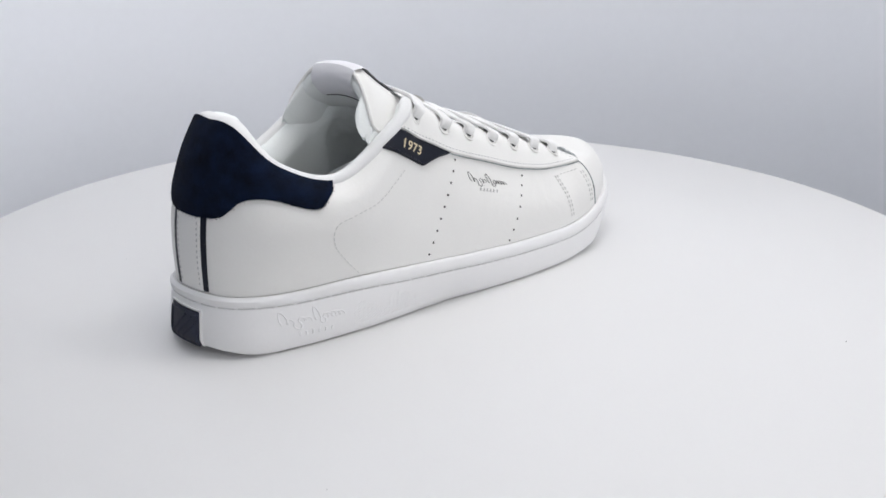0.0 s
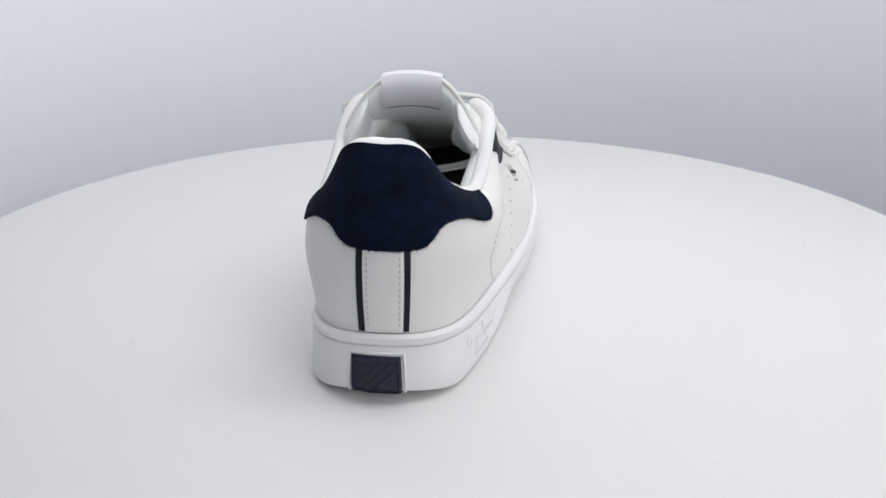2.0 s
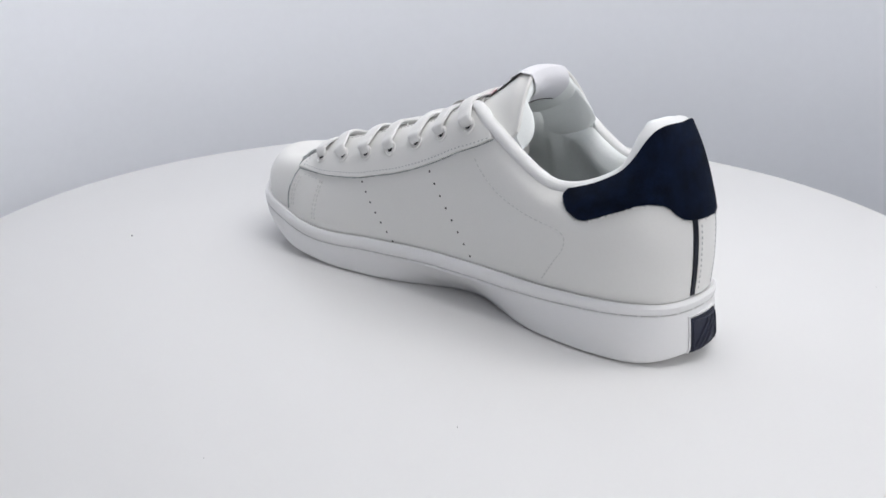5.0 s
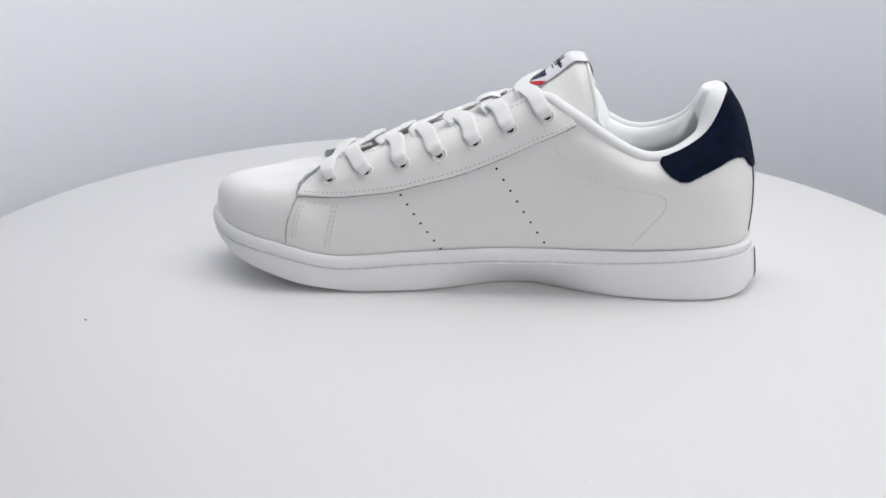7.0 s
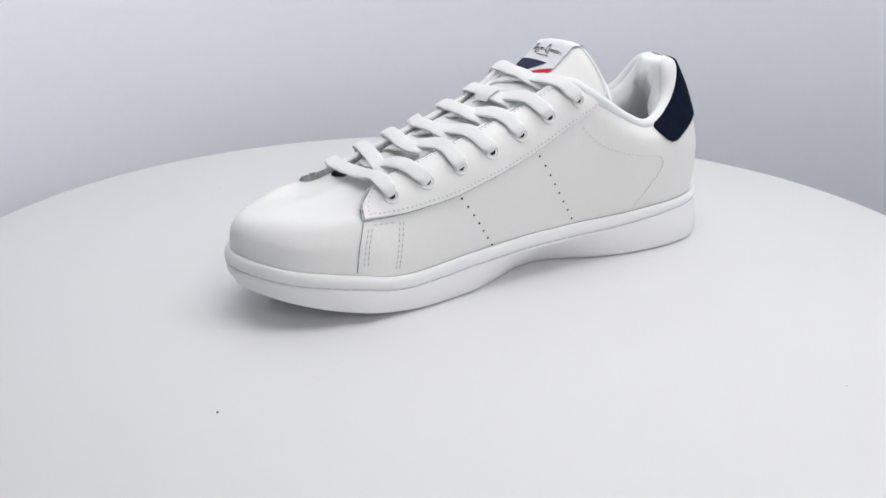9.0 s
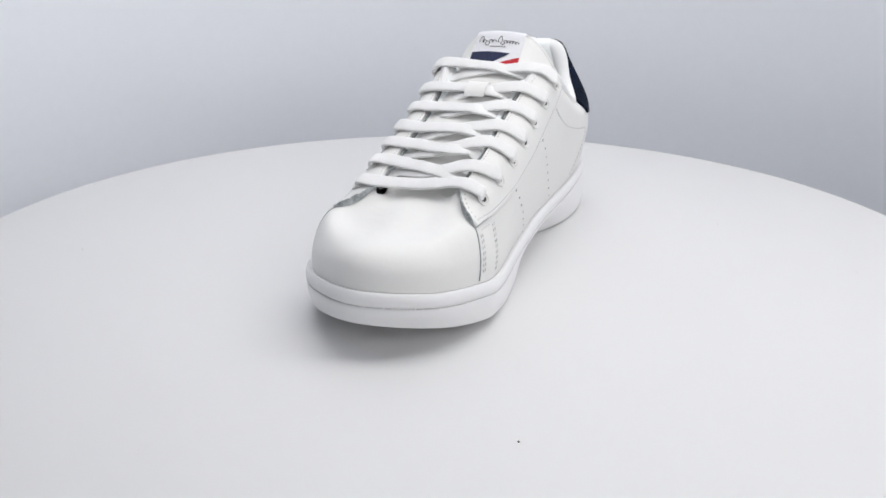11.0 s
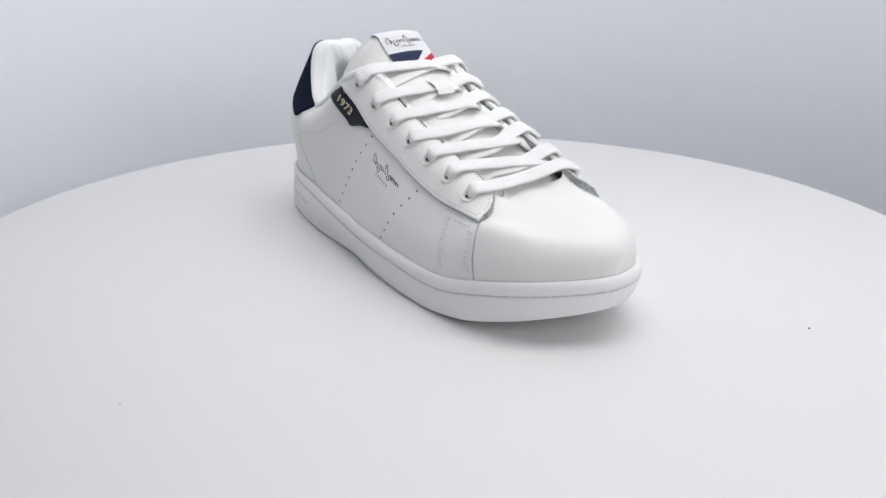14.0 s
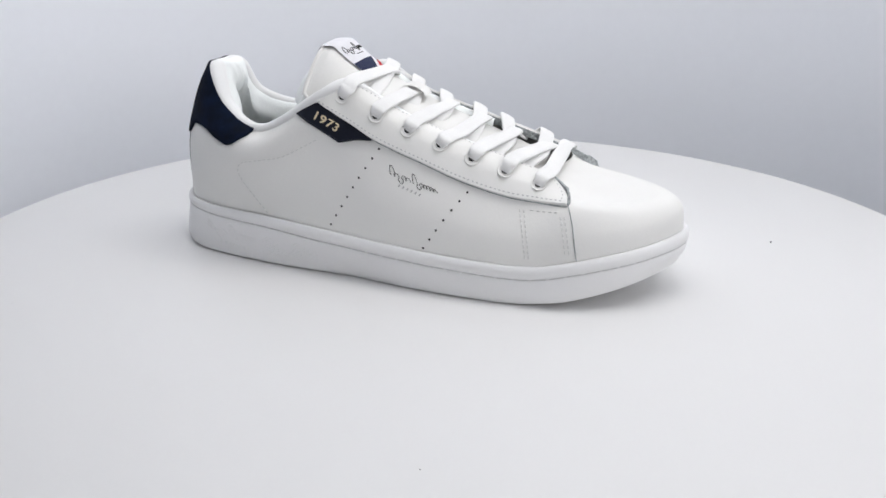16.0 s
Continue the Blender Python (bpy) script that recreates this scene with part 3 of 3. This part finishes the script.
def tongue_at(u, k, side, puff=0.0):
    """A place on the tongue: u across, k along its spine, side +1 in front and -1 behind, puffed out."""
    y, z, half, droop, back, thick = SPINE[k]
    d = SPINE[min(k + 1, len(SPINE) - 1)] - SPINE[max(k - 1, 0)]
    d = d[:2] / np.linalg.norm(d[:2])
    cx = 0.0095 + 0.045 * max(0.0, y) if y < 0.06 else 0.0122
    t = 0.5 * thick * max(0.0, 1 - abs(u) ** 5) ** 0.5 * side + puff * side
    return np.array((cx + half * u, y + back * u * u - d[1] * t, z - droop * (0.25 * u * u + 0.75 * max(0.0, (abs(u) - 0.30) / 0.70) ** 2) + d[0] * t))


ACROSS = np.sin(np.linspace(-math.pi / 2, math.pi / 2, 33))
LAST = len(SPINE)
tongue = part("tongue", sheet([[tongue_at(u, k, 1) for u in ACROSS] for k in range(LAST)]), LEATHER, shoe, "padded white leather tongue")


def tongue_roll(u, k):
    """How far the padded roll along the tongue's edge stands out behind, uneven where it is stitched."""
    r = (abs(u) - 0.88) / 0.18
    fade = min(1.0, (LAST - 1 - k) / 5.0) * min(1.0, k / 20.0)
    return (0.0088 * math.sqrt(max(0.0, 1 - r * r)) + 0.0005 * math.sin(k * 2.1) * max(0.0, r) - 0.0012 * math.exp(-(r + 1) ** 2 / 0.02)) * fade


BEHIND = np.sin(np.linspace(-math.pi / 2, math.pi / 2, 81))
part("tongue_lining", sheet([[tongue_at(-1, k, -1)] + [tongue_at(u * (1.05 if abs(u) > 0.995 else 1.0), k, -1, tongue_roll(u, k)) - np.array((0, 0, 0.0002)) for u in BEHIND] + [tongue_at(1, k, -1)] for k in range(6, LAST)]), LINING, shoe, "white mesh tongue lining with padded edge")
for sgn in (-1, 1):
    rim = [tongue_at(sgn, k, -1) for k in range(6, LAST)] + [tongue_at(sgn * u, LAST - 1, -1) for u in (0.96, 0.88, 0.78, 0.68, 0.58, 0.48, 0.40)]
    part("tongue_piping", tube(even(rim, 50), 0.0024, 0.0024, [np.array((0, -0.5, 0.8))] * 50, 8), LEATHER, tongue)

# woven label folded over the top of the tongue
LABEL_PATH = [tongue_at(0, k, 1)[1:] for k in range(31, LAST)] + [tongue_at(0, k, -1)[1:] for k in range(LAST - 2, 38, -1)]
LABEL_PATH = even([(0, *q) for q in LABEL_PATH], 40)[:, 1:]


def on_label(a, b, lift=0.0):
    """A place on the label: a across it, b from its lower front edge over the fold to its rear edge."""
    f = b * (len(LABEL_PATH) - 1)
    i = min(int(f), len(LABEL_PATH) - 2)
    q = LABEL_PATH[i] + (LABEL_PATH[i + 1] - LABEL_PATH[i]) * (f - i)
    t = LABEL_PATH[i + 1] - LABEL_PATH[i]
    t = t / np.linalg.norm(t)
    u = a * 2 - 1
    return (0.0122 + 0.0156 * u, q[0] + 0.0016 * u * u - t[1] * lift, q[1] - 0.0016 * u * u + t[0] * lift)


def label_sheet(a0, a1, b0, b1, lift, skew=0.0, n=13, m=13):
    return sheet([[on_label(a0 + (a1 - a0) * i / (n - 1) + skew * j / (m - 1), b0 + (b1 - b0) * j / (m - 1), lift) for i in range(n)] for j in range(m)])


label_bm = label_sheet(0, 1, 0, 1, 0.0012, 0, 15, 40)
woven = part("tongue_label", label_bm, LABELCLOTH, shoe, "folded white woven label with navy and red stripes")


def label_poly(corners, lift, mat, name):
    """A four-cornered field of the label, given across and along."""
    c = [np.array(q, float) for q in corners]
    rows = []
    for j in range(9):
        lo, hi = c[0] + (c[3] - c[0]) * j / 8, c[1] + (c[2] - c[1]) * j / 8
        rows.append([on_label(*(lo + (hi - lo) * i / 8), lift) for i in range(9)])
    return part(name, sheet(rows), mat, woven)


label_poly(((0.0, 0.0), (0.42, 0.0), (0.80, 0.20), (0.0, 0.21)), 0.0016, NAVYCLOTH, "navy_field")
label_poly(((0.50, 0.0), (0.74, 0.0), (1.0, 0.09), (1.0, 0.165)), 0.0016, REDCLOTH, "red_stripe")
label_poly(((0.80, 0.0), (1.0, 0.0), (1.0, 0.055), (0.99, 0.055)), 0.0016, NAVYCLOTH, "navy_corner")
bm = bmesh.new()
for (s0, s1), talls in zip(((0.10, 0.44), (0.50, 0.90)), STROKES):
    pts = []
    k = len(talls)
    step = (s1 - s0) / k
    for i in range(k * 12 + 1):
        q = 2 * math.pi * i / 12 - 0.6
        tall = talls[min(i // 12, k - 1)]
        pts.append(on_label(s0 + step * i / 12 - 0.36 * step * math.sin(q), 0.350 + 0.022 * tall * (1 - math.cos(q)), 0.0015))
    tube(pts, 0.00040, 0.0004, None, 5, bm)
part("label_mark", bm, BLACKINK, woven)
bm = bmesh.new()
for i in range(6):
    tube([on_label(0.36 + 0.055 * i, 0.290, 0.0015), on_label(0.395 + 0.055 * i, 0.290, 0.0015)], 0.0008, 0.0004, None, 5, bm)
for i in range(14):
    tube([on_label(0.06 + 0.063 * i, 0.985, 0.0015), on_label(0.10 + 0.063 * i + 0.012 * (i % 3), 0.985, 0.0015)], 0.0009, 0.0004, None, 5, bm)
part("label_bars", bm, BLACKINK, woven)

# laces
UP = np.array((0.0, -0.36, 0.93))


def over(side, y, lift):
    """A place on the facing's inner edge at that length, lifted."""
    cols = SIDES[side]["columns"]
    k = min(cols, key=lambda c: abs(TOP[c][1] - y))
    return TOP[k] + UP * lift


def bridge(y):
    zs = np.interp(y, [-.086, -.055, -.016, .0054, .028, .047, .060], [.0640, .0725, .0865, .0945, .1035, .1135, .1215])
    return np.array((0.0095 + 0.045 * max(0.0, y), y, zs))


def lace_run(points, normals, name="lace", both=False):
    p = line(points, 7)
    n = line(normals, 7)
    p = np.array([q + 0.0007 * np.array(noise.noise_vector(Vector(q) * 90)) for q in p])
    m = len(p) - 1
    into_end = [min(1.0, (m - k) / 15.0) for k in range(m + 1)]
    if both:
        into_end = [min(w, k / 15.0) for k, w in enumerate(into_end)]
    wide = [0.0052 + 0.0038 * w ** 0.7 + 0.0003 * math.sin(k * 0.7) for k, w in enumerate(into_end)]
    thick = [0.0040 - 0.0017 * w for w in into_end]
    return part(name, tube(p, wide, thick, n, 18, square=0.62), LACE, laces)


laces = new("laces")
laces.parent = shoe
laces["label"] = "flat white cotton laces crossed through seven eyelet pairs"


def into(e, sideways, lift=0.0042):
    """The last stretch of a lace, over the facing and down into its eyelet."""
    l, n = near(e)
    l, n = np.array(l), np.array(n)
    return [l + n * (lift + 0.0006) + sideways * 0.0055, l + n * 0.0042 + sideways * 0.0022, l + n * 0.0006 + sideways * 0.0004], [n, n, n]


for side, other, sgn in (("inner", "outer", -1.0), ("outer", "inner", 1.0)):
    for i in range(6):
        e, under = EYES[side][i], EYES[other][i + 1]
        y0 = under[1] + 0.007
        stack = 0.0040 if side == "outer" else 0.0016
        away = np.array((-sgn, 0.0, 0.0))
        start = over(other, y0, -0.0050) + away * -0.0030
        inn = over(other, y0 + 0.001, 0.0002) + away * 0.0075
        lean = 0.0045 if side == "outer" else -0.0035
        mid = bridge(0.55 * (e[1] - 0.004) + 0.45 * y0 - 0.005) + UP * stack + np.array((lean, 0, 0))
        edge_pt = over(side, e[1] - 0.0058, 0.0040) - away * 0.001
        to_eye = np.array(edge_pt) - np.array(e)
        end, en = into(e, to_eye / np.linalg.norm(to_eye))
        lace_run([start, inn, mid, edge_pt] + end, [UP, UP, UP, UP * 0.6 + 0.4 * en[0]] + en)
ea, eb = EYES["inner"][6], EYES["outer"][6]
pa, pb = over("inner", ea[1] - 0.002, 0.0026), over("outer", eb[1] - 0.002, 0.0026)
ta, tb = (pa - ea) / np.linalg.norm(pa - ea), (pb - eb) / np.linalg.norm(pb - eb)
enda, na = into(ea, ta)
endb, nb = into(eb, tb)
mid = (pa + pb) / 2 - UP * 0.0012
lace_run(endb[::-1] + [pb, mid, pa] + enda, nb[::-1] + [UP, UP, UP] + na, both=True)
# a free end, tucked down into the shoe
run = line([(-.026, .036, .080), (-.014, .0450, .0765), (-.0004, .0507, .0750), (.017, .0571, .0735), (.034, .0640, .0640)], 8)
part("lace_end", tube(run, 0.0062, 0.0024, [np.array((0.1, 0.3, 1.0))] * len(run), 16, square=0.72), LACE, laces)
# the loop on the tongue that holds the laces
c = bridge(0.024)
part("lace_loop", sheet([[tuple(c + np.array((0.0062 * u, 0.0075 * v, 0.36 * 0.0075 * v)) + UP * (0.0062 - 0.0030 * abs(v) ** 3)) for u in np.linspace(-1, 1, 7)] for v in np.linspace(-1, 1, 9)]), LEATHER, tongue, "white lace keeper on tongue")

# specks of dirt on the turntable
for x, y, r in ((0.0886, -0.1766, 0.0006), (0.14, 0.12, 0.0002), (-0.21, -0.05, 0.0003), (-0.12, 0.20, 0.0002), (0.22, 0.06, 0.0002)):
    bm = bmesh.new()
    bmesh.ops.create_icosphere(bm, subdivisions=1, radius=r, matrix=Matrix.Translation((x, y, r * 0.5)))
    for v in bm.verts:
        v.co += 0.3 * r * noise.noise_vector(v.co * 3000)
    part("speck", bm, DUST, turntable, scale=1)


def motions():
    for thing in (turntable, shoe):
        walk(thing, [(t / 10, pose(0, 0, 0, 0, 0, SPIN * (t / 10 - 12.0))) for t in range(161)])


motions()
